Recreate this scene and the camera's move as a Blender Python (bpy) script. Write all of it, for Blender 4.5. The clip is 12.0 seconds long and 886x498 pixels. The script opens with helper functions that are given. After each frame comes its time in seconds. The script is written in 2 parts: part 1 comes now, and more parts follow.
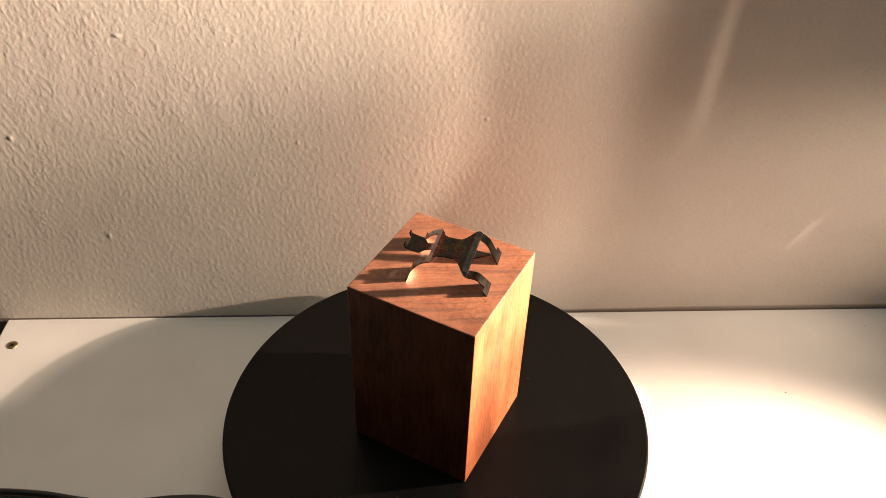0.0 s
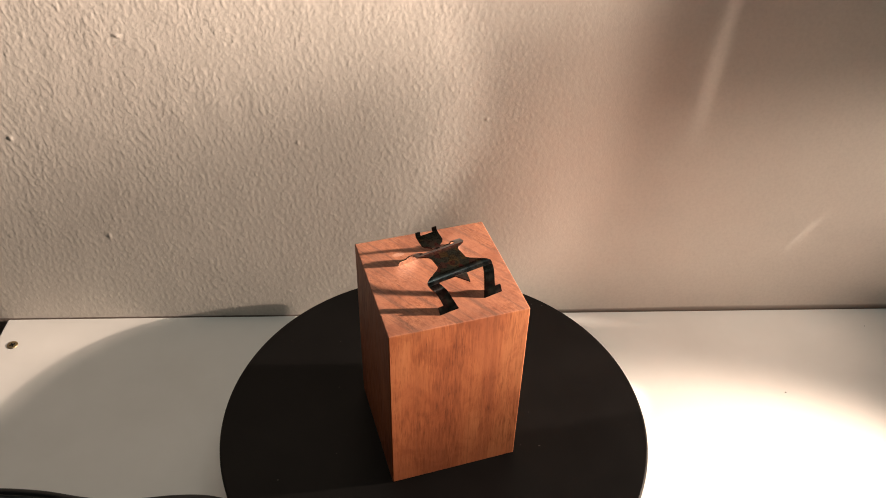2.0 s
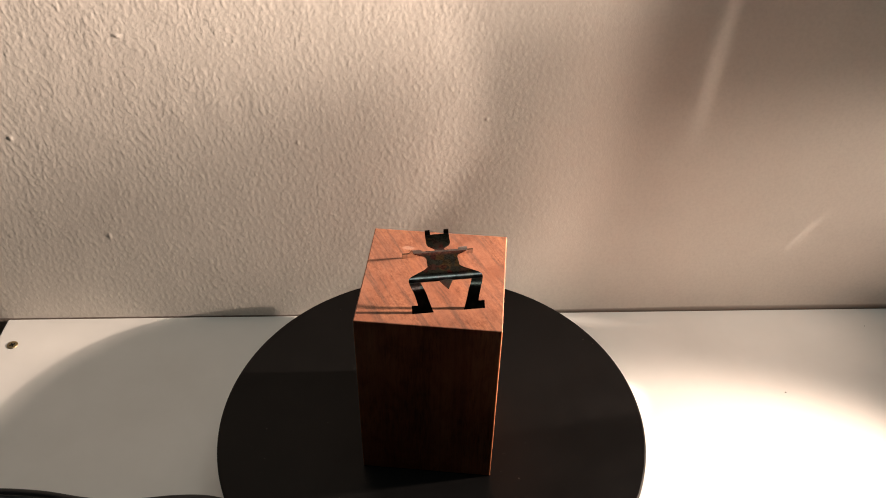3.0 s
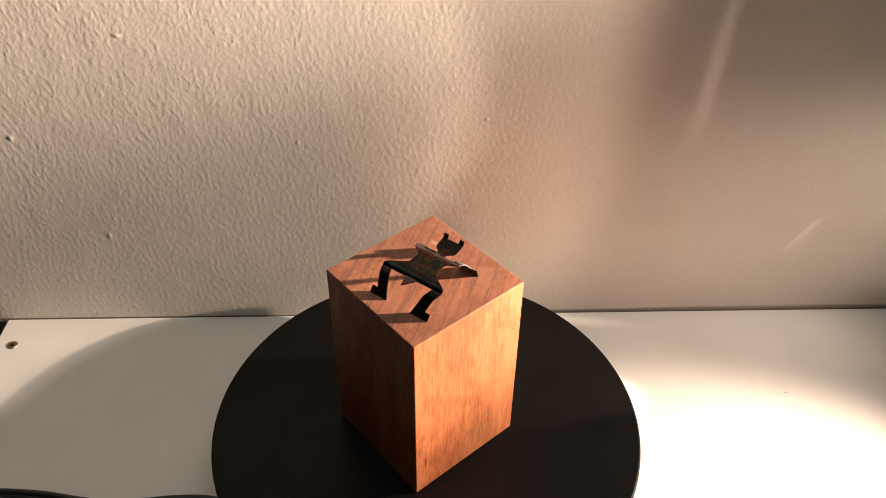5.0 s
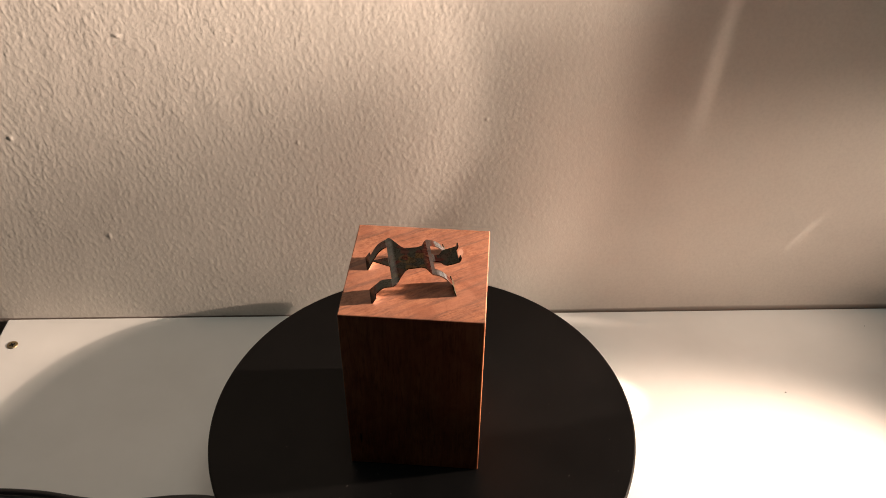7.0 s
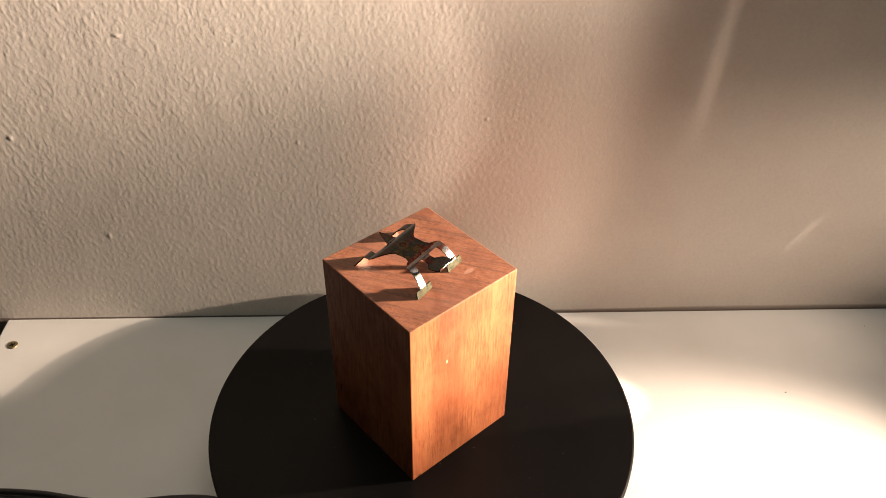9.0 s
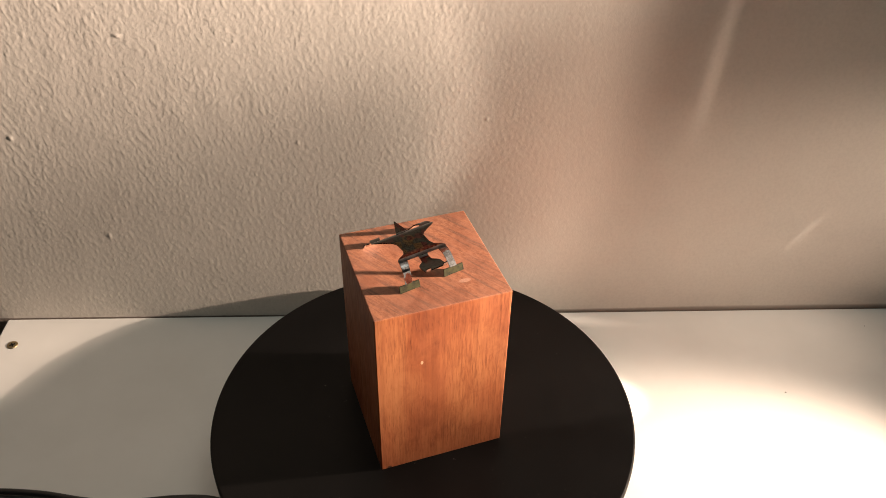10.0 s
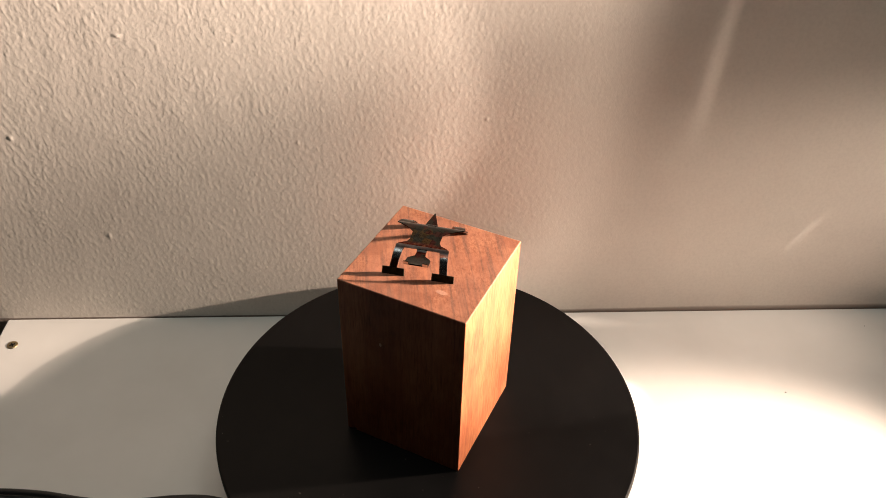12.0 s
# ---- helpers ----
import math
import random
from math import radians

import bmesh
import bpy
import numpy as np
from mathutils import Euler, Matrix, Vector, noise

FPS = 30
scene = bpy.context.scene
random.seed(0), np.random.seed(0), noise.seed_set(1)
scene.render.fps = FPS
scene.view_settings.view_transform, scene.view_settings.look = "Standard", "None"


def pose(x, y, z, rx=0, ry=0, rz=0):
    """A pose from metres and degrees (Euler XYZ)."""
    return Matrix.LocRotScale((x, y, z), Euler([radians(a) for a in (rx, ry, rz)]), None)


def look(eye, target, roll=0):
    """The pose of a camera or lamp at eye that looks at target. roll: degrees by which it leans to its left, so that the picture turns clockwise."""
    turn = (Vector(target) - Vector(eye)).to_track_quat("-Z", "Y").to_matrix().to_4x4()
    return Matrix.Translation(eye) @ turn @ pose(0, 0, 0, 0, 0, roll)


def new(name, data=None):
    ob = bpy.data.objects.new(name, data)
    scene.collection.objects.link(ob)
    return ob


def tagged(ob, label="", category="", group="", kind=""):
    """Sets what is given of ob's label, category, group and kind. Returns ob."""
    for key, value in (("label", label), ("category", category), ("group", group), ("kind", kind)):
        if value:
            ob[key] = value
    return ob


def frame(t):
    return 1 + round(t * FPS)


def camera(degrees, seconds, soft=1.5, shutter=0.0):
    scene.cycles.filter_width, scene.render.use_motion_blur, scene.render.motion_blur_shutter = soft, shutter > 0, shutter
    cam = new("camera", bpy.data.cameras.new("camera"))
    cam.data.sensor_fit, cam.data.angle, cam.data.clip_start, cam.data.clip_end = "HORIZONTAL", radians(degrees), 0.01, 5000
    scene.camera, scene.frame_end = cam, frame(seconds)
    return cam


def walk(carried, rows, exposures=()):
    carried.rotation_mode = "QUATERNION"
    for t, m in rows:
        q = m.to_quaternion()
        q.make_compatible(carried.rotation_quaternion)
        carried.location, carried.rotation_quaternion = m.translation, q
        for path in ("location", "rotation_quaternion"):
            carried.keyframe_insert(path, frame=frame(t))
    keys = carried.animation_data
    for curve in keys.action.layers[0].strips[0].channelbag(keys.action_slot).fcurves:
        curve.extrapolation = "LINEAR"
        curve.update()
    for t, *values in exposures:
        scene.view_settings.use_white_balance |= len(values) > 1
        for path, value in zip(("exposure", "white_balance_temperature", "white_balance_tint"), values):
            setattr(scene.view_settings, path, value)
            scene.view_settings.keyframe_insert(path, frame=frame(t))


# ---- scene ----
# The camera stands still on its holder before the shelf.
cam = camera(56.74, 12.0, soft=0.8)
VIEW = look((-0.00961, -0.31655, 0.43625), (0.00949, 0.06970, 0.11931), 1.227)
walk(cam, [(0.0, VIEW), (12.0, VIEW)], exposures=[(0.0, 0.08, 7400, 10), (1.0, 0.0, 7150, 9), (3.0, -0.02, 6750, 8), (5.0, -0.06, 7000, 8), (7.0, -0.08, 6950, 9), (9.0, -0.08, 7050, 8), (10.5, -0.06, 6950, 8), (12.0, 0.11, 6800, 8)])

# ---- plan, in metres: shelf top is z = 0, the wall behind it is y = WALL_Y ----
WALL_Y = 0.13766
PLATE_Z = 0.050
PLATE_R = 0.125
SIDE = 0.0709
TALL = 0.1142
BLOCK = (0.0056, -0.0006)     # block's middle on the plate
BLOCK_TURN = 57.5
SPIN_START, SPIN = 2.32, -22.3  # degrees, degrees per second
STEPS = [i * 0.5 for i in range(25)]


def plate_pose(t):
    """The plate's top on its axle: it turns, and leans a little."""
    return pose(0, 0, PLATE_Z, 0, 0, SPIN_START + SPIN * t) @ pose(0, 0, 0, 0.3155, 0.486, 0)


# ---- light ----
world = bpy.data.worlds.new("room_dusk")
scene.world = world
world.use_nodes = True
world.node_tree.nodes["Background"].inputs["Color"].default_value = (0.55, 0.6, 0.7, 1)
world.node_tree.nodes["Background"].inputs["Strength"].default_value = 0.006


def spot(name, eye, target, watts, colour, size, blend, radius):
    data = bpy.data.lights.new(name, "SPOT")
    data.energy, data.color = watts, colour
    data.spot_size, data.spot_blend, data.shadow_soft_size = radians(size), blend, radius
    ob = new(name, data)
    ob.matrix_world = look(eye, target)
    return ob


LAMP = Vector((0.68, 0.030, 0.275))         # the unseen desk lamp's head, low beside the turntable


def ray(azimuth, height):
    """A way from the lamp towards the turntable, in degrees: towards the wall, and up."""
    a, e = radians(azimuth), radians(height)
    return Vector((-math.cos(a) * math.cos(e), math.sin(a) * math.cos(e), math.sin(e)))


WARM = (1.0, 0.78, 0.66)
def fan(name, eye, azimuth, height, wide, tall, blend, watts, radius):
    """A spot squeezed narrow across and tall, to shape the lamp's light."""
    ob = spot(name, eye, eye + ray(azimuth, height), watts, WARM, 2 * tall, blend, radius)
    ob.matrix_world = ob.matrix_world @ Matrix.Diagonal((math.tan(radians(wide)) / math.tan(radians(tall)), 1, 1, 1))


# Bare spots with no lamp built; each shapes one part of the light.
fan("desk_lamp_light", LAMP, 2, -7, 7.45, 20.5, 0.02, 42, 0.003)                       # the bulb, cut off by the shade's rim
fan("desk_lamp_soft_light", LAMP, 2, 4, 7.2, 26, 0.05, 56, 0.030)                   # softer copy, added to blur the plate's shadow edge
spot("desk_lamp_middle_light", LAMP, LAMP + ray(-12.5, 5), 225, WARM, 50.5, 0.6, 0.012)     # the brighter middle of its beam
spot("shelf_patch_light", LAMP, LAMP + ray(-9, -26), 72, WARM, 30, 1.0, 0.018)        # added for the bright patch on the shelf
fan("wall_band_light", LAMP, 9.9, -3.0, 1.15, 25, 0.25, 22, 0.005)      # added for the smooth bright band on the wall
spot("wall_foot_fill_light", LAMP, LAMP + ray(10, -24), 9.5, WARM, 33, 1.0, 0.02)       # weak fill, added to brighten the wall's foot


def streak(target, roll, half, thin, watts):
    """A thin blade of light, added to draw one bright streak on the wall."""
    ob = spot("wall_streak_light", LAMP, target, watts, WARM, 2 * half, 0.5, 0.001)
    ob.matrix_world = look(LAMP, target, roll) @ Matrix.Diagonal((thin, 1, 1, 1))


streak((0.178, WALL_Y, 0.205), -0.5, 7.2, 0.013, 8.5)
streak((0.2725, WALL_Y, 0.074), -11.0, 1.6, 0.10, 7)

ceiling_glow = bpy.data.lights.new("overhead_ambient_light", "AREA")     # unseen area lamp, added for the cool glow from above the shelf
ceiling_glow.shape, ceiling_glow.size, ceiling_glow.size_y, ceiling_glow.energy, ceiling_glow.color = "RECTANGLE", 0.9, 0.30, 2.85, (0.93, 1.0, 0.97)
new("overhead_ambient_light", ceiling_glow).matrix_world = look((0.1, -0.06, 1.39), (0.1, -0.06, 0))


# ---- materials ----
def material(name, colour, rough=0.5, metal=0.0):
    m = bpy.data.materials.new(name)
    m.use_nodes = True
    n, l = m.node_tree.nodes, m.node_tree.links
    b = n["Principled BSDF"]
    b.inputs["Base Color"].default_value = (*colour, 1)
    b.inputs["Roughness"].default_value = rough
    b.inputs["Metallic"].default_value = metal
    return m, n, l, b


def place(n, l, scale=(1, 1, 1), turn=(0, 0, 0)):
    """Object coordinates in metres, scaled and turned."""
    c = n.new("ShaderNodeTexCoord")
    mp = n.new("ShaderNodeMapping")
    mp.inputs["Scale"].default_value = scale
    mp.inputs["Rotation"].default_value = [radians(a) for a in turn]
    l.new(c.outputs["Object"], mp.inputs["Vector"])
    return mp.outputs["Vector"]


def grain(n, l, vector, scale, detail=4, rough=0.6, distortion=0.0):
    t = n.new("ShaderNodeTexNoise")
    t.inputs["Scale"].default_value = scale
    t.inputs["Detail"].default_value = detail
    t.inputs["Roughness"].default_value = rough
    t.inputs["Distortion"].default_value = distortion
    l.new(vector, t.inputs["Vector"])
    return t.outputs["Fac"]


def ramp(n, l, fac, stops):
    r = n.new("ShaderNodeValToRGB")
    e = r.color_ramp.elements
    while len(e) < len(stops):
        e.new(0.5)
    for el, (p, c) in zip(e, stops):
        el.position, el.color = p, (*c, 1) if len(c) == 3 else c
    l.new(fac, r.inputs["Fac"])
    return r.outputs["Color"]


def mix(n, l, fac, a, b, mode="MIX"):
    x = n.new("ShaderNodeMix")
    x.data_type, x.blend_type = "RGBA", mode
    for socket, value in ((x.inputs["Factor"], fac), (x.inputs[6], a), (x.inputs[7], b)):
        if hasattr(value, "links"):
            l.new(value, socket)
        elif isinstance(value, tuple):
            socket.default_value = (*value, 1)
        else:
            socket.default_value = value
    return x.outputs[2]


def bump(n, l, b, height, strength, distance):
    k = n.new("ShaderNodeBump")
    k.inputs["Strength"].default_value, k.inputs["Distance"].default_value = strength, distance
    l.new(height, k.inputs["Height"])
    l.new(k.outputs["Normal"], b.inputs["Normal"])


def wall_paint():
    m, n, l, b = material("rough_white_plaster", (0.72, 0.68, 0.62), 0.85)
    v = place(n, l)
    tone = ramp(n, l, grain(n, l, v, 9, 3), [(0.3, (0.70, 0.655, 0.60)), (0.7, (0.77, 0.73, 0.67))])
    fine = ramp(n, l, grain(n, l, v, 420, 3), [(0.25, (0.93, 0.93, 0.93)), (0.6, (1, 1, 1))])
    tone = mix(n, l, 1.0, tone, fine, "MULTIPLY")
    # a darker brown line where the plaster meets the shelf, thicker to one end
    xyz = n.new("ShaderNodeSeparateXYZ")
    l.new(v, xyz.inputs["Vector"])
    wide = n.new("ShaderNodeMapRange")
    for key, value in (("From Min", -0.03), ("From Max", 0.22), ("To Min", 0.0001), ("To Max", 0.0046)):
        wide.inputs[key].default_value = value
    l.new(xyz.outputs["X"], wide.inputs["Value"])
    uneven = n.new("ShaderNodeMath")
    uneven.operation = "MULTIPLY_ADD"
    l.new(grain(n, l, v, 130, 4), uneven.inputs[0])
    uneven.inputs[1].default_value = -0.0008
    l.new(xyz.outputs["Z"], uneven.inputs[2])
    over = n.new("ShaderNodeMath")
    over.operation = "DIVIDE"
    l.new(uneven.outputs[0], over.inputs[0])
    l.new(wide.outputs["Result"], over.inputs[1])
    foot_line = ramp(n, l, over.outputs[0], [(0.0, (0.8, 0.8, 0.8)), (0.5, (0.6, 0.6, 0.6)), (0.95, (0, 0, 0))])
    l.new(mix(n, l, foot_line, tone, (0.20, 0.15, 0.12)), b.inputs["Base Color"])
    bump(n, l, b, grain(n, l, v, 700, 3), 0.25, 0.0004)
    return m


def shelf_white():
    m, n, l, b = material("white_melamine", (0.78, 0.77, 0.74), 0.38)
    v = place(n, l)
    tone = ramp(n, l, grain(n, l, v, 14, 4), [(0.3, (0.74, 0.73, 0.70)), (0.7, (0.80, 0.79, 0.765))])
    l.new(tone, b.inputs["Base Color"])
    r = ramp(n, l, grain(n, l, v, 60, 4), [(0.3, (0.36, 0.36, 0.36)), (0.7, (0.48, 0.48, 0.48))])
    l.new(r, b.inputs["Roughness"])
    bump(n, l, b, grain(n, l, v, 900, 2), 0.05, 0.0002)
    return m


def room_paint():
    m, n, l, b = material("dim_room_paint", (0.035, 0.033, 0.031), 0.9)
    tone = ramp(n, l, grain(n, l, place(n, l), 3, 4), [(0.3, (0.030, 0.028, 0.026)), (0.7, (0.040, 0.038, 0.035))])
    l.new(tone, b.inputs["Base Color"])
    return m


def plate_black():
    m, n, l, b = material("matt_black_plastic", (0.012, 0.0105, 0.010), 0.55)
    v = place(n, l)
    specks = ramp(n, l, grain(n, l, v, 260, 2), [(0.0, (0, 0, 0)), (0.735, (0, 0, 0)), (0.77, (0.7, 0.7, 0.7))])
    smear = ramp(n, l, grain(n, l, v, 22, 5), [(0.35, (0.0022, 0.0021, 0.0021)), (0.75, (0.0040, 0.0037, 0.0037))])
    l.new(mix(n, l, specks, smear, (0.10, 0.09, 0.08)), b.inputs["Base Color"])
    l.new(ramp(n, l, grain(n, l, v, 35, 5), [(0.3, (0.36, 0.36, 0.36)), (0.75, (0.48, 0.48, 0.48))]), b.inputs["Roughness"])
    b.inputs["Specular IOR Level"].default_value = 0.13
    bump(n, l, b, grain(n, l, v, 1500, 2), 0.12, 0.0002)
    return m


def block_wood():
    """Reddish hardwood, its grain upright: rings show on the top, pores run down the sides."""
    m, n, l, b = material("oiled_red_hardwood", (0.33, 0.14, 0.06), 0.5)
    c = n.new("ShaderNodeTexCoord")
    turn = n.new("ShaderNodeMapping")
    turn.inputs["Rotation"].default_value = (0, 0, radians(-32))
    l.new(c.outputs["Object"], turn.inputs["Vector"])

    def along(x, y, z):
        mp = n.new("ShaderNodeMapping")
        mp.inputs["Scale"].default_value = (x, y, z)
        l.new(turn.outputs["Vector"], mp.inputs["Vector"])
        return mp.outputs["Vector"]

    rings = grain(n, l, along(420, 24, 2.2), 1.0, 5, 0.62, 0.35)
    broad = grain(n, l, along(45, 22, 9), 1.0, 4, 0.6, 0.5)
    streak = grain(n, l, along(1000, 500, 75), 1.0, 4, 0.6)
    pores = grain(n, l, along(1900, 900, 150), 1.0, 2, 0.5)
    colour = ramp(n, l, broad, [(0.25, (0.190, 0.054, 0.023)), (0.5, (0.285, 0.093, 0.038)), (0.75, (0.36, 0.142, 0.060))])
    up = n.new("ShaderNodeSeparateXYZ")    # the sawn end grain on top is toned apart from the sides, its rings plain to see
    l.new(c.outputs["Normal"], up.inputs["Vector"])
    show = n.new("ShaderNodeMapRange")
    show.inputs["To Min"].default_value = 0.18
    l.new(up.outputs["Z"], show.inputs["Value"])
    colour = mix(n, l, show.outputs["Result"], colour, ramp(n, l, rings, [(0.38, (0.32, 0.20, 0.16)), (0.45, (0.70, 0.60, 0.55)), (0.51, (1.0, 1.0, 1.0)), (0.66, (1.26, 1.30, 1.32))]), "MULTIPLY")
    colour = mix(n, l, up.outputs["Z"], colour, mix(n, l, 1.0, mix(n, l, 0.35, colour, (0.50, 0.30, 0.22)), (0.655, 0.585, 0.55), "MULTIPLY"))
    s = ramp(n, l, streak, [(0.3, (0.60, 0.50, 0.44)), (0.62, (1.08, 1.08, 1.05))])
    patches = ramp(n, l, grain(n, l, along(60, 60, 26), 1.0, 4, 0.6), [(0.36, (0, 0, 0)), (0.62, (1, 1, 1))])
    colour = mix(n, l, patches, colour, mix(n, l, 1.0, colour, s, "MULTIPLY"))
    p = ramp(n, l, pores, [(0.33, (0.50, 0.40, 0.33)), (0.45, (1, 1, 1))])
    colour = mix(n, l, mix(n, l, up.outputs["Z"], mix(n, l, 0.5, patches, (0.9, 0.9, 0.9)), (0.3, 0.3, 0.3)), colour, mix(n, l, 0.6, colour, p, "MULTIPLY"))
    smudge = ramp(n, l, grain(n, l, along(75, 75, 48), 1.0, 5, 0.65, 0.6), [(0.34, (0.80, 0.72, 0.68)), (0.50, (1, 1, 1)), (0.70, (1.08, 1.10, 1.10))])     # handled, darkened patches
    colour = mix(n, l, 1.0, colour, smudge, "MULTIPLY")

    def mark(colour, at, size, paint, strength):
        """A dent or scuff of its own place and size on the block."""
        m1 = n.new("ShaderNodeVectorMath")
        m1.operation = "SUBTRACT"
        l.new(c.outputs["Object"], m1.inputs[0])
        m1.inputs[1].default_value = at
        m2 = n.new("ShaderNodeVectorMath")
        m2.operation = "DIVIDE"
        l.new(m1.outputs[0], m2.inputs[0])
        m2.inputs[1].default_value = size
        m3 = n.new("ShaderNodeVectorMath")
        m3.operation = "LENGTH"
        l.new(m2.outputs[0], m3.inputs[0])
        edge = ramp(n, l, m3.outputs["Value"], [(0.75, (strength,) * 3), (1.0, (0, 0, 0))])
        return mix(n, l, edge, colour, paint)

    colour = mark(colour, (-0.0157, 0.0207, TALL), (0.0036, 0.0016, 0.002), (0.75, 0.55, 0.45), 0.16)
    colour = mark(colour, (0.0116, SIDE / 2, 0.0786), (0.0008, 0.002, 0.0014), (0.85, 0.62, 0.42), 0.4)
    colour = mark(colour, (SIDE / 2, -0.0289, 0.0218), (0.002, 0.0006, 0.0046), (0.025, 0.008, 0.005), 0.95)
    colour = mark(colour, (0.0308, SIDE / 2, 0.0009), (0.0014, 0.002, 0.0012), (0.03, 0.012, 0.008), 0.9)
    colour = mark(colour, (-0.031, -0.031, TALL), (0.0055, 0.0045, 0.004), (0.17, 0.06, 0.035), 0.45)
    l.new(colour, b.inputs["Base Color"])
    l.new(ramp(n, l, streak, [(0.3, (0.62, 0.62, 0.62)), (0.7, (0.44, 0.44, 0.44))]), b.inputs["Roughness"])
    b.inputs["Specular IOR Level"].default_value = 0.35
    bump(n, l, b, mix(n, l, 0.5, p, rings), 0.11, 0.0003)
    return m


def printed_tin():
    """Bright tin under dark and coloured translucent print."""
    m, n, l, b = material("printed_tinplate", (0.05, 0.045, 0.04), 0.16, 1.0)
    v = place(n, l)
    hue = n.new("ShaderNodeTexVoronoi")
    hue.inputs["Scale"].default_value = 260
    l.new(v, hue.inputs["Vector"])
    pick = n.new("ShaderNodeSeparateColor")
    l.new(hue.outputs["Color"], pick.inputs["Color"])
    ink = ramp(n, l, pick.outputs["Red"], [(0.0, (0.020, 0.021, 0.018)), (0.55, (0.026, 0.029, 0.024)), (0.60, (0.052, 0.016, 0.014)), (0.78, (0.042, 0.014, 0.012)), (0.82, (0.055, 0.036, 0.015)), (1.0, (0.024, 0.030, 0.027))])
    lines = ramp(n, l, grain(n, l, v, 330, 2), [(0.44, (1, 1, 1)), (0.49, (0.35, 0.33, 0.3)), (0.54, (1, 1, 1))])
    ink = mix(n, l, 1.0, ink, lines, "MULTIPLY")
    collar = n.new("ShaderNodeMapRange")     # a band of red print across the shoulders
    collar.inputs["From Min"].default_value, collar.inputs["From Max"].default_value = 0.0035, 0.0060
    side = n.new("ShaderNodeSeparateXYZ")
    l.new(v, side.inputs["Vector"])
    l.new(side.outputs["Y"], collar.inputs["Value"])
    red = ramp(n, l, grain(n, l, v, 520, 3), [(0.36, (0.025, 0.009, 0.007)), (0.5, (0.09, 0.020, 0.014)), (0.66, (0.17, 0.075, 0.045))])
    head_too = n.new("ShaderNodeMath")
    head_too.operation = "LESS_THAN"
    l.new(side.outputs["Y"], head_too.inputs[0])
    head_too.inputs[1].default_value = 0.0108
    both = n.new("ShaderNodeMath")
    both.operation = "MULTIPLY"
    l.new(collar.outputs["Result"], both.inputs[0])
    l.new(head_too.outputs[0], both.inputs[1])
    ink = mix(n, l, both.outputs[0], ink, red)
    # the limbs, past the folds, show far more bare metal
    xyz = n.new("ShaderNodeSeparateXYZ")
    l.new(v, xyz.inputs["Vector"])
    fold = n.new("ShaderNodeMapRange")
    fold.inputs["From Min"].default_value, fold.inputs["From Max"].default_value = 0.0104, 0.0113
    fold.inputs["To Min"].default_value, fold.inputs["To Max"].default_value = 1.0, 0.0
    l.new(xyz.outputs["Z"], fold.inputs["Value"])

    def calc(op, a, c):
        k = n.new("ShaderNodeMath")
        k.operation = op
        for socket, value in zip(k.inputs, (a, c)):
            if hasattr(value, "links"):
                l.new(value, socket)
            else:
                socket.default_value = value
        return k.outputs[0]

    beside_head = calc("MAXIMUM", calc("GREATER_THAN", calc("ABSOLUTE", xyz.outputs["X"], 0), 0.0066), calc("LESS_THAN", xyz.outputs["Y"], 0.009))
    bare = calc("MULTIPLY", fold.outputs["Result"], beside_head)
    thigh = calc("MULTIPLY", calc("LESS_THAN", xyz.outputs["Y"], -0.008), calc("GREATER_THAN", xyz.outputs["Z"], -1.0))
    tail = calc("MULTIPLY", calc("LESS_THAN", xyz.outputs["Y"], -0.0138), calc("LESS_THAN", calc("ABSOLUTE", xyz.outputs["X"], 0), 0.0045))
    bare = calc("MAXIMUM", bare, calc("MULTIPLY", tail, 0.6))
    bare = calc("MULTIPLY", bare, calc("SUBTRACT", 1.0, calc("MULTIPLY", thigh, 0.8)))
    worn = mix(n, l, 1.0, ramp(n, l, grain(n, l, v, 240, 4), [(0.35, (0.10, 0.11, 0.10)), (0.62, (0.16, 0.17, 0.155)), (0.74, (0.15, 0.07, 0.055))]), mix(n, l, 0.5, lines, (1.0, 1.0, 1.0)), "MULTIPLY")
    arms = calc("GREATER_THAN", xyz.outputs["Y"], 0.0088)
    sleeve = mix(n, l, 1.0, ramp(n, l, pick.outputs["Green"], [(0.0, (0.14, 0.033, 0.020)), (0.3, (0.17, 0.065, 0.042)), (0.42, (0.22, 0.23, 0.235)), (0.8, (0.27, 0.28, 0.29))]), lines, "MULTIPLY")
    paws = calc("LESS_THAN", xyz.outputs["Z"], 0.0037)
    sleeve = mix(n, l, paws, sleeve, ramp(n, l, grain(n, l, v, 420, 3), [(0.35, (0.009, 0.009, 0.005)), (0.6, (0.026, 0.025, 0.011))]))
    worn = mix(n, l, arms, worn, sleeve)
    spot_out = n.new("ShaderNodeVectorMath")     # a gilt roundel printed over the hips
    spot_out.operation = "DISTANCE"
    l.new(v, spot_out.inputs[0])
    spot_out.inputs[1].default_value = (0.0005, -0.0055, 0.0119)
    roundel = ramp(n, l, calc("MULTIPLY", spot_out.outputs["Value"], 200.0), [(0.0, (0.12, 0.12, 0.12)), (0.16, (0.10, 0.10, 0.10)), (0.24, (0, 0, 0)), (0.36, (0, 0, 0)), (0.44, (0.16, 0.16, 0.16)), (0.54, (0.16, 0.16, 0.16)), (0.66, (0, 0, 0))])
    ink = mix(n, l, roundel, ink, (0.17, 0.10, 0.03))
    fold_shine = n.new("ShaderNodeMapRange")     # the fold over the thighs is painted brighter, for the glow it reflects
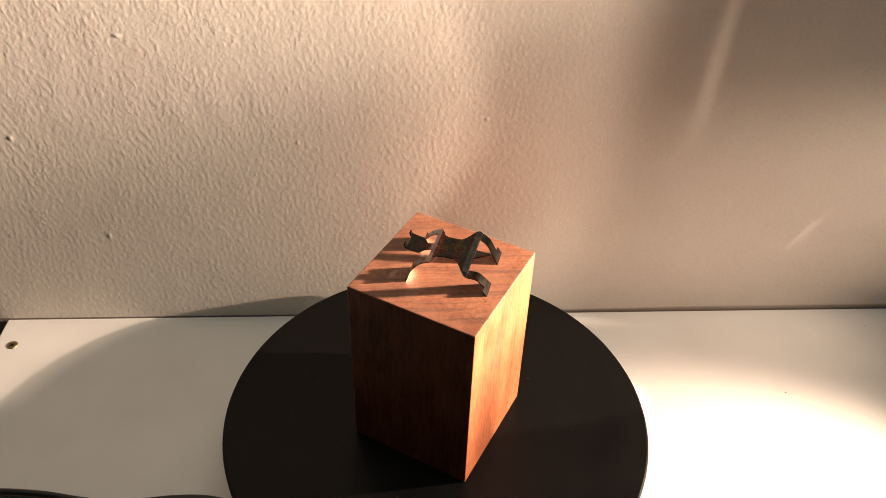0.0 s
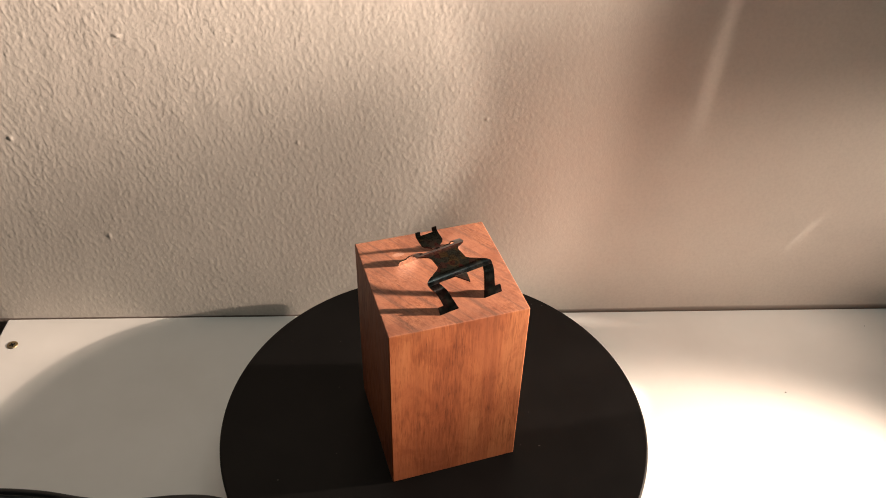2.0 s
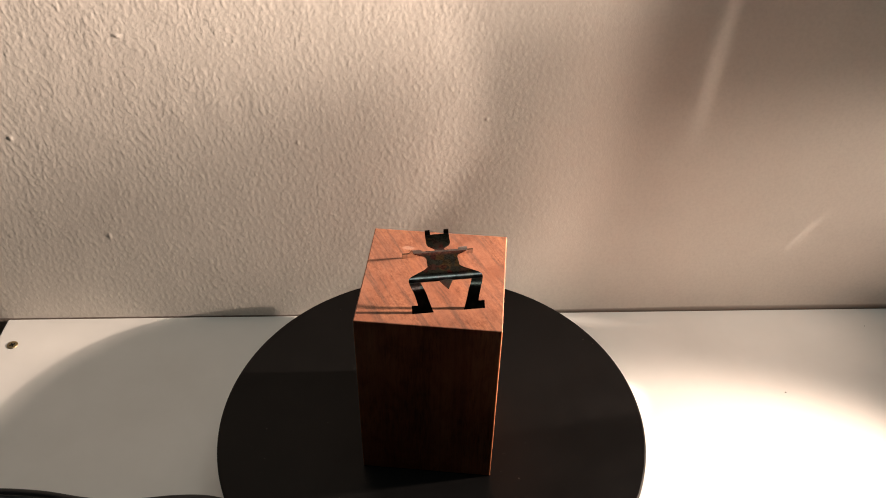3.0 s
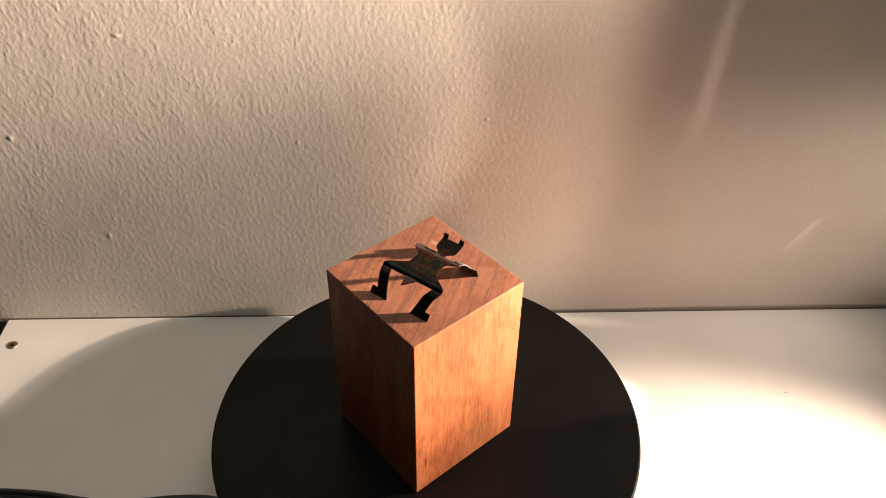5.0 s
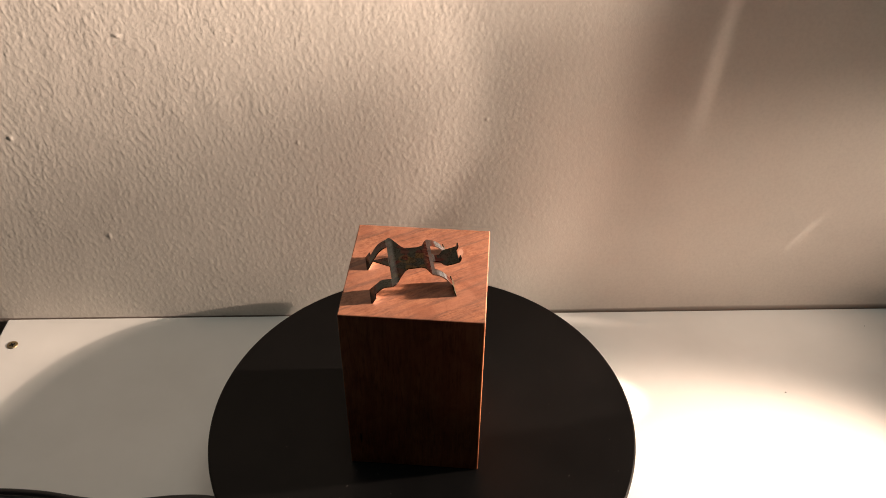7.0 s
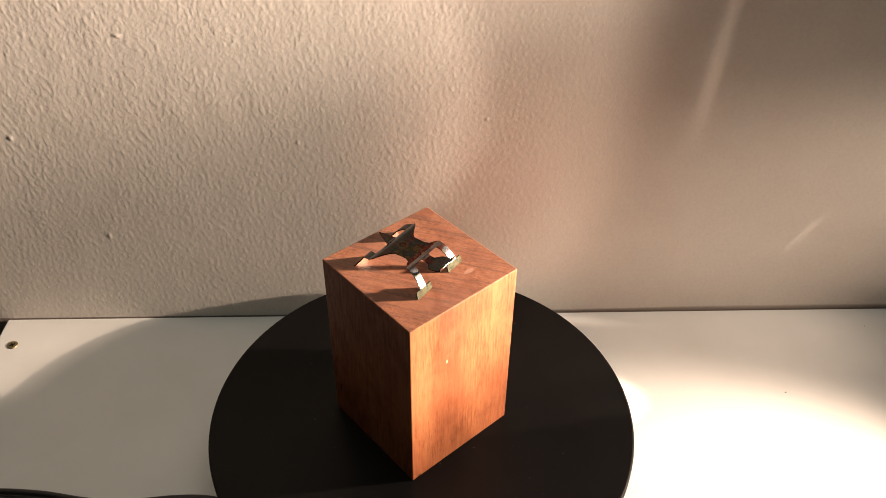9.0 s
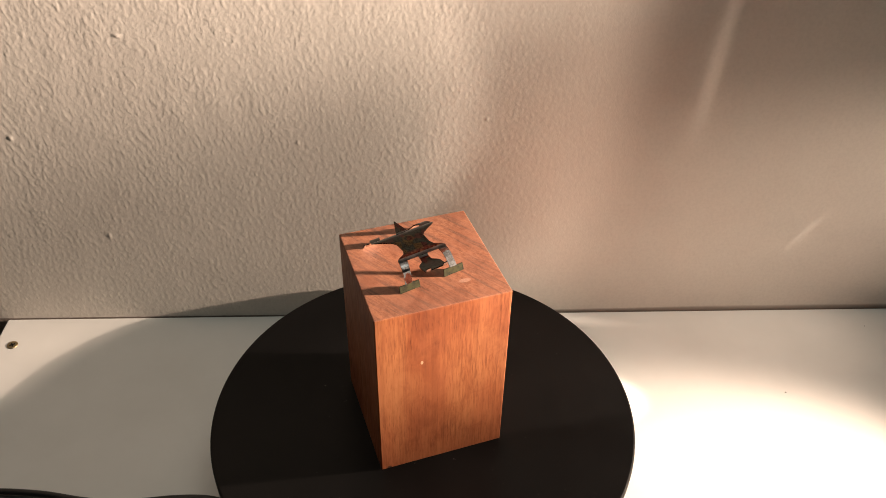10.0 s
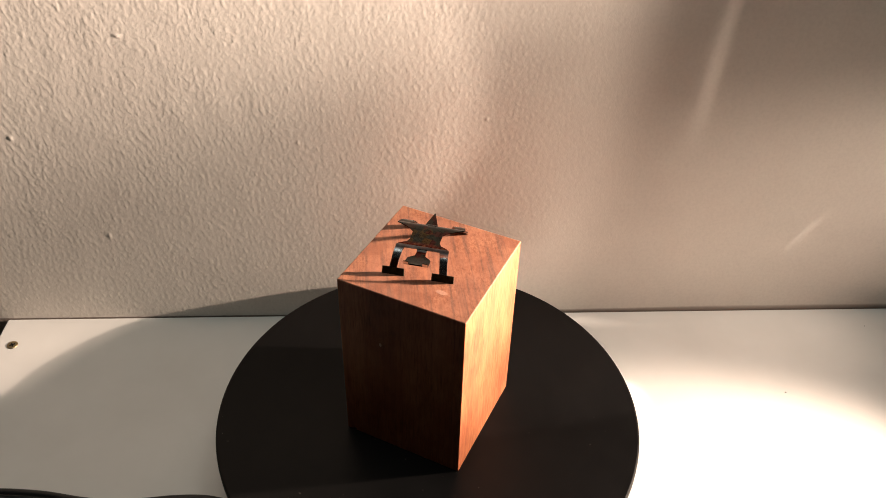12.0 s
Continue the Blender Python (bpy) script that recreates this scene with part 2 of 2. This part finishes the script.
    fold_shine.inputs["From Min"].default_value, fold_shine.inputs["From Max"].default_value = -0.0098, -0.0112
    l.new(xyz.outputs["Y"], fold_shine.inputs["Value"])
    on_fold = calc("MULTIPLY", fold_shine.outputs["Result"], calc("MULTIPLY", calc("GREATER_THAN", xyz.outputs["Z"], 0.0098), calc("GREATER_THAN", xyz.outputs["Y"], -0.0135)))
    ink = mix(n, l, calc("MULTIPLY", on_fold, 0.17), ink, ramp(n, l, grain(n, l, v, 300, 3), [(0.3, (0.22, 0.25, 0.26)), (0.6, (0.50, 0.56, 0.58))]))
    # The shoulder fold is painted paler too, standing in for its reflection.
    shoulder = calc("MULTIPLY", calc("GREATER_THAN", xyz.outputs["Y"], 0.0066), calc("LESS_THAN", xyz.outputs["Y"], 0.0096))
    ink = mix(n, l, calc("MULTIPLY", shoulder, 0.35), ink, ramp(n, l, grain(n, l, v, 300, 3), [(0.3, (0.20, 0.22, 0.23)), (0.6, (0.42, 0.46, 0.48))]))
    l.new(mix(n, l, bare, ink, worn), b.inputs["Base Color"])
    polish = ramp(n, l, grain(n, l, v, 160, 4), [(0.3, (0.12, 0.12, 0.12)), (0.7, (0.24, 0.24, 0.24))])
    l.new(mix(n, l, calc("MULTIPLY", bare, arms), polish, mix(n, l, paws, (0.25, 0.25, 0.25), (0.6, 0.6, 0.6))), b.inputs["Roughness"])     # the arms are scratched duller
    l.new(calc("SUBTRACT", 1.0, calc("MULTIPLY", calc("MULTIPLY", bare, arms), 0.12)), b.inputs["Metallic"])
    return m


def plain(name, colour, rough, metal=0.0, scale=200):
    m, n, l, b = material(name, colour, rough, metal)
    dark = tuple(c * 0.8 for c in colour)
    light = tuple(min(1, c * 1.15) for c in colour)
    l.new(ramp(n, l, grain(n, l, place(n, l), scale, 4), [(0.3, dark), (0.7, light)]), b.inputs["Base Color"])
    return m


PLASTER, MELAMINE, ROOM, BLACK, WOOD, TIN = wall_paint(), shelf_white(), room_paint(), plate_black(), block_wood(), printed_tin()
BARE_TIN = plain("bare_tinplate", (0.74, 0.72, 0.68), 0.13, 1.0, 300)
RUBBER = plain("black_cable_rubber", (0.010, 0.010, 0.011), 0.4)
BRASS = plain("dull_screw_brass", (0.46, 0.36, 0.21), 0.36, 1.0, 600)
FLOOR = plain("dark_floor", (0.05, 0.04, 0.035), 0.5, 0, 20)


# ---- building ----
def part(name, bm, mat, parent=None, label=""):
    me = bpy.data.meshes.new(name)
    bm.normal_update()
    bm.to_mesh(me)
    bm.free()
    me.materials.append(mat)
    ob = new(name, me)
    if parent:
        ob.parent = parent
    return tagged(ob, label)


def smooth(ob):
    for p in ob.data.polygons:
        p.use_smooth = True
    return ob


def box_bm(x0, x1, y0, y1, z0, z1, bevel=0.0, segments=2):
    bm = bmesh.new()
    bmesh.ops.create_cube(bm, size=1, matrix=Matrix.Translation(((x0 + x1) / 2, (y0 + y1) / 2, (z0 + z1) / 2)) @ Matrix.Diagonal((x1 - x0, y1 - y0, z1 - z0, 1)))
    if bevel:
        bmesh.ops.bevel(bm, geom=bm.edges[:], offset=bevel, segments=segments, affect="EDGES", profile=0.5)
    return bm


def lathe_bm(profile, steps=96, centre=(0, 0)):
    """A turned body: profile of (radius, height) from the top's middle outwards and down."""
    bm = bmesh.new()
    rings = []
    for r, z in profile:
        if r == 0:
            rings.append([bm.verts.new((centre[0], centre[1], z))])
        else:
            rings.append([bm.verts.new((centre[0] + r * math.cos(a), centre[1] + r * math.sin(a), z)) for a in (2 * math.pi * i / steps for i in range(steps))])
    for top, low in zip(rings, rings[1:]):
        for i in range(steps):
            j = (i + 1) % steps
            if len(top) == 1:
                bm.faces.new((top[0], low[i], low[j]))
            elif len(low) == 1:
                bm.faces.new((top[i], low[0], top[j]))
            else:
                bm.faces.new((top[i], low[i], low[j], top[j]))
    return bm


# ---- the room ----
def relief(nx, nz, step):
    """Uneven roller-and-trowel plaster: soft lumps, taller than wide and leaning."""
    rng = np.random.default_rng(11)
    fx, fz = np.meshgrid(np.fft.fftfreq(nx, step), np.fft.fftfreq(nz, step), indexing="ij")
    a = radians(-10)
    u, w = fx * math.cos(a) - fz * math.sin(a), fx * math.sin(a) + fz * math.cos(a)
    total = np.zeros((nx, nz))

    def layer(lam, stretch, width):
        f = np.hypot(u, w * stretch) * lam
        out = np.fft.ifft2(np.fft.fft2(rng.standard_normal((nx, nz))) * np.exp(-((f - 1) / width) ** 2)).real
        return out / out.std()

    wide, lumps, ridges = layer(0.030, 1.2, 0.6), layer(0.0046, 2.0, 0.6), layer(0.0026, 1.9, 0.7)
    fine, grit = layer(0.0021, 1.5, 0.45), layer(0.0034, 1.3, 0.9)
    total += 0.4 * wide + 0.30 * lumps + 0.22 * fine
    total += 0.9 * np.clip(ridges + 0.35 * wide - 0.4, 0, 1.3)       # trowelled crests with steep sides
    total += 1.0 * np.clip(2.2 * (lumps + 0.6 * grit - 0.75), 0, 1.1) * (0.7 + 0.3 * fine) - 0.8 * np.clip(grit - 1.3, 0, 1)
    return total


def wall_north():
    step = 0.0007
    xs = np.arange(-0.345, 0.395, step)
    zs = np.arange(-0.004, 0.275, step)
    h = relief(len(xs), len(zs), step) * 0.000036
    gridx, gridz = np.meshgrid(xs, zs, indexing="ij")
    for x, z, w, tall, up in ((-0.2622, 0.1575, 0.0013, 0.0016, 0.00035), (-0.1800, 0.2265, 0.0022, 0.0009, 0.0004), (0.0391, 0.1700, 0.0010, 0.0009, 0.0004),
                              (-0.2190, 0.0780, 0.0012, 0.0022, 0.0003), (-0.0820, 0.1530, 0.0009, 0.0016, 0.0003), (0.3300, 0.0470, 0.0010, 0.0008, 0.0004)):
        h += up * np.exp(-((gridx - x) / w) ** 2 - ((gridz - z) / tall) ** 2)     # crumbs in the plaster
    h *= 1.0 - 0.78 * np.clip((gridx - 0.02) / 0.11, 0, 1)      # relief flattened towards one end, standing in for more frontal light there
    fade = np.ones_like(h)
    fade[0, :] = fade[-1, :] = 0
    fade[:, 0] = fade[:, -1] = 0
    h *= fade
    gx = np.concatenate(([-1.6], xs, [2.4]))
    gz = np.concatenate(([-1.1], zs, [1.4]))
    hh = np.zeros((len(gx), len(gz)))
    hh[1:-1, 1:-1] = h
    X, Z = np.meshgrid(gx, gz, indexing="ij")
    co = np.stack([X, WALL_Y - hh, Z], -1).reshape(-1, 3)
    n, k = len(gx), len(gz)
    idx = np.arange(n * k).reshape(n, k)
    quads = np.stack([idx[:-1, :-1], idx[1:, :-1], idx[1:, 1:], idx[:-1, 1:]], -1).reshape(-1, 4)
    back = np.array([[-1.6, WALL_Y + 0.1, -1.1], [2.4, WALL_Y + 0.1, -1.1], [2.4, WALL_Y + 0.1, 1.4], [-1.6, WALL_Y + 0.1, 1.4]])
    b = n * k
    co = np.concatenate([co, back])
    faces = quads.tolist() + [[b + 1, b, b + 3, b + 2]]
    me = bpy.data.meshes.new("wall_north")
    me.from_pydata(co.tolist(), [], faces)
    me.update()
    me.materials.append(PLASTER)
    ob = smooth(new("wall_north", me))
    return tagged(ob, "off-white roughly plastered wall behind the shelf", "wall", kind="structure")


wall_north()
for name, dims, mat, cat in (
        ("wall_south", (-1.6, 2.4, -3.1, -3.0, -1.1, 1.4), ROOM, "wall"),
        ("wall_west", (-1.7, -1.6, -3.1, WALL_Y + 0.1, -1.1, 1.4), ROOM, "wall"),
        ("wall_east", (2.4, 2.5, -3.1, WALL_Y + 0.1, -1.1, 1.4), ROOM, "wall"),
        ("ceiling", (-1.7, 2.5, -3.1, WALL_Y + 0.1, 1.4, 1.5), ROOM, "ceiling"),
        ("floor", (-1.7, 2.5, -3.1, WALL_Y + 0.1, -1.2, -1.1), FLOOR, "floor")):
    tagged(part(name, box_bm(*dims), mat), "plain dim %s of the room" % cat, cat, kind="structure")


# ---- the shelf and what lies on it ----
def shelf():
    ob = part("shelf_board", box_bm(-0.3125, 0.90, -0.16, WALL_Y - 0.0007, -0.018, 0.0, 0.0009), MELAMINE)
    return tagged(ob, "white melamine shelf board screwed down beside the wall", "shelf")


def screw(x, y, turn):
    bm = lathe_bm([(0, 0.0002), (0.0011, 0.0003), (0.0030, 0.0006), (0.0038, 0.0003), (0.0039, -0.0002)], 32)
    ob = part("screw", bm, BRASS)
    bm = bmesh.new()
    for a in (0, 90):
        bmesh.ops.create_cube(bm, size=1, matrix=pose(0, 0, 0.0006, 0, 0, a) @ Matrix.Diagonal((0.0042, 0.0009, 0.0003, 1)))
    part("cross_slot", bm, RUBBER, ob, "dark cross-shaped slot")
    smooth(ob)
    ob.matrix_basis = pose(x, y, 0, 0, 0, turn)
    return tagged(ob, "small dull brass-coloured cross-head screw sunk in the white shelf", "screw")


def tube_bm(points, radius, steps=10):
    """A round cable through smooth points."""
    pts = [Vector(p) for p in points]
    path = []
    for i in range(len(pts) - 1):
        p0, p1, p2, p3 = pts[max(i - 1, 0)], pts[i], pts[i + 1], pts[min(i + 2, len(pts) - 1)]
        for k in range(10):
            t = k / 10
            path.append(0.5 * (2 * p1 + (p2 - p0) * t + (2 * p0 - 5 * p1 + 4 * p2 - p3) * t * t + (3 * p1 - p0 - 3 * p2 + p3) * t ** 3))
    path.append(pts[-1])
    bm = bmesh.new()
    rings = []
    for i, p in enumerate(path):
        d = (path[min(i + 1, len(path) - 1)] - path[max(i - 1, 0)]).normalized()
        s = d.cross(Vector((0, 0, 1))).normalized()
        u = s.cross(d)
        rings.append([bm.verts.new(p + radius * (math.cos(a) * s + math.sin(a) * u)) for a in (2 * math.pi * j / steps for j in range(steps))])
    for a, b in zip(rings, rings[1:]):
        for j in range(steps):
            bm.faces.new((a[j], a[(j + 1) % steps], b[(j + 1) % steps], b[j]))
    bm.faces.new(rings[0])
    bm.faces.new(rings[-1][::-1])
    bmesh.ops.recalc_face_normals(bm, faces=bm.faces[:])
    return bm


def cable():
    r = 0.0024
    bm = tube_bm([(-0.312, -0.022, r), (-0.285, -0.0175, r), (-0.262, -0.0162, r), (-0.235, -0.0185, r), (-0.209, -0.0236, r),
                  (-0.190, -0.0258, r), (-0.172, -0.0250, r), (-0.153, -0.0235, r), (-0.134, -0.0243, r), (-0.110, -0.030, r), (-0.086, -0.034, r + 0.004)], r)
    return tagged(smooth(part("cable", bm, RUBBER)), "thin black rubber cable lying along the white shelf", "cable")


def crumb(x, y, size):
    bm = bmesh.new()
    bmesh.ops.create_icosphere(bm, subdivisions=1, radius=size, matrix=Matrix.Translation((x, y, size * 0.4)) @ Matrix.Diagonal((1.2, 0.9, 0.5, 1)))
    return tagged(part("crumb", bm, RUBBER), "tiny dark crumb of dirt on the white shelf", "crumb")


shelf()
screw(-0.2997, 0.1101, 30)
cable()
crumb(0.2500, 0.0535, 0.0006)
crumb(0.3345, 0.1175, 0.0004)


# ---- the turntable ----
def turntable():
    thing = new("turntable")
    bm = lathe_bm([(0, PLATE_Z - 0.0062), (0.080, PLATE_Z - 0.0062), (0.086, PLATE_Z - 0.012), (0.090, 0.004), (0.088, 0.0), (0, 0.0)], 72)
    smooth(part("base", bm, BLACK, thing, "black plastic motor base"))
    c = (0.00434, -0.00012)
    top = [(0, 0), (0.06, 0), (PLATE_R - 0.0011, 0), (PLATE_R - 0.0004, -0.0003), (PLATE_R, -0.0010), (PLATE_R, -0.0046), (PLATE_R - 0.001, -0.0056), (0.02, -0.0056), (0, -0.0056)]
    plate = part("plate", lathe_bm(top, 160, c), BLACK, thing, "round matt black turning plate with faint dust")
    tagged(thing, "round matt black motor turntable standing on the white shelf", "turntable")
    return plate


def wooden_block():
    s = SIDE / 2
    bm = box_bm(-s, s, -s, s, 0, TALL, 0.0005, 2)
    return tagged(part("wooden_block", bm, WOOD), "upright square block of reddish oiled hardwood on the turntable", "block")


def tin_animal():
    """A horned animal cut from sheet and folded: body level, limbs bent down to the wood, horns bent up."""
    bm = bmesh.new()
    mm = 0.001

    def strip(rows):
        last = None
        for f, z, s0, s1 in rows:
            pair = bm.verts.new((s0 * mm, f * mm, z * mm)), bm.verts.new((s1 * mm, f * mm, z * mm))
            if last:
                bm.faces.new((last[0], last[1], pair[1], pair[0]))
            last = pair

    strip([(f, z, -w, w) for f, z, w in ((-13.2, 10.2, 17.9), (-12.6, 10.8, 18.0), (-11.6, 11.35, 17.8), (-10.4, 11.7, 16.4), (-8.8, 11.9, 13.6), (-6.2, 11.9, 9.4), (-4.4, 11.8, 7.9),
                                         (2.0, 11.9, 7.7), (4.3, 11.8, 8.8), (6.0, 11.7, 12.2), (7.0, 11.5, 13.5), (7.8, 11.3, 13.7), (8.4, 11.1, 13.6))])
    strip([(7.4, 11.2, -2.7, 2.7), (8.6, 10.7, -2.6, 2.6), (10, 10.2, -2.4, 2.4), (12, 9.8, -2.7, 2.7), (13.8, 9.8, -5.2, 5.2), (15, 10.0, -6, 6), (18.6, 10.7, -6.1, 6.1), (20.9, 11.4, -6.1, 6.1)])
    strip([(-21.2, 12.4, -0.15, 0.15), (-13.0, 10.6, -3.3, 3.3)])
    for k in (-1, 1):
        def limb(rows):
            strip([(f, z, *sorted((k * a, k * c))) for f, z, a, c in rows])
        limb([(-24.0, 0.0, 7.3, 17.6), (-21.8, 3.2, 8.6, 17.6)])
        limb([(-21.8, 3.2, 8.6, 14.6), (-20.3, 5.3, 9.4, 15.2), (-18.8, 7.4, 10.1, 15.9), (-17.4, 8.7, 10.8, 16.5), (-15.7, 9.5, 11.6, 17.2), (-14.4, 9.9, 12.1, 17.6), (-13.2, 10.2, 12.5, 17.9)])
        limb([(8.4, 11.1, 9.0, 13.6), (10.2, 10.5, 9.5, 13.8), (12.0, 9.4, 9.9, 14.0), (13.8, 7.7, 10.3, 14.2), (15.3, 5.8, 10.6, 14.5), (16.7, 3.7, 10.9, 14.8)])
        limb([(16.7, 3.7, 7.2, 18.3), (17.9, 0.0, 7.0, 18.5)])
        limb([(20.9, 11.4, 3.5, 6.1), (21.4, 12.2, 3.5, 6.1), (21.6, 13.5, 3.6, 6.1)])
    bmesh.ops.remove_doubles(bm, verts=bm.verts[:], dist=0.00002)
    ob = smooth(part("tin_animal", bm, TIN))
    ob.data.materials.append(BARE_TIN)       # the underside has no print
    solid = ob.modifiers.new("sheet", "SOLIDIFY")
    solid.thickness, solid.offset, solid.material_offset = 0.0006, -1, 1
    crisp = ob.modifiers.new("edge", "EDGE_SPLIT")
    crisp.split_angle = radians(32)
    return tagged(ob, "horned animal folded from shiny printed tin sheet on the block", "figurine")


PLATE = turntable()
BLOCK_THING = wooden_block()
ANIMAL = tin_animal()


def motions():
    """The plate turns at an even speed and carries the block and the animal."""
    on_plate = pose(BLOCK[0], BLOCK[1], 0, 0, 0, BLOCK_TURN)
    on_block = pose(0.0039, -0.0008, TALL, 0, 0, 13)
    walk(PLATE, [(t, plate_pose(t)) for t in STEPS])
    walk(BLOCK_THING, [(t, plate_pose(t) @ on_plate) for t in STEPS])
    walk(ANIMAL, [(t, plate_pose(t) @ on_plate @ on_block) for t in STEPS])


motions()
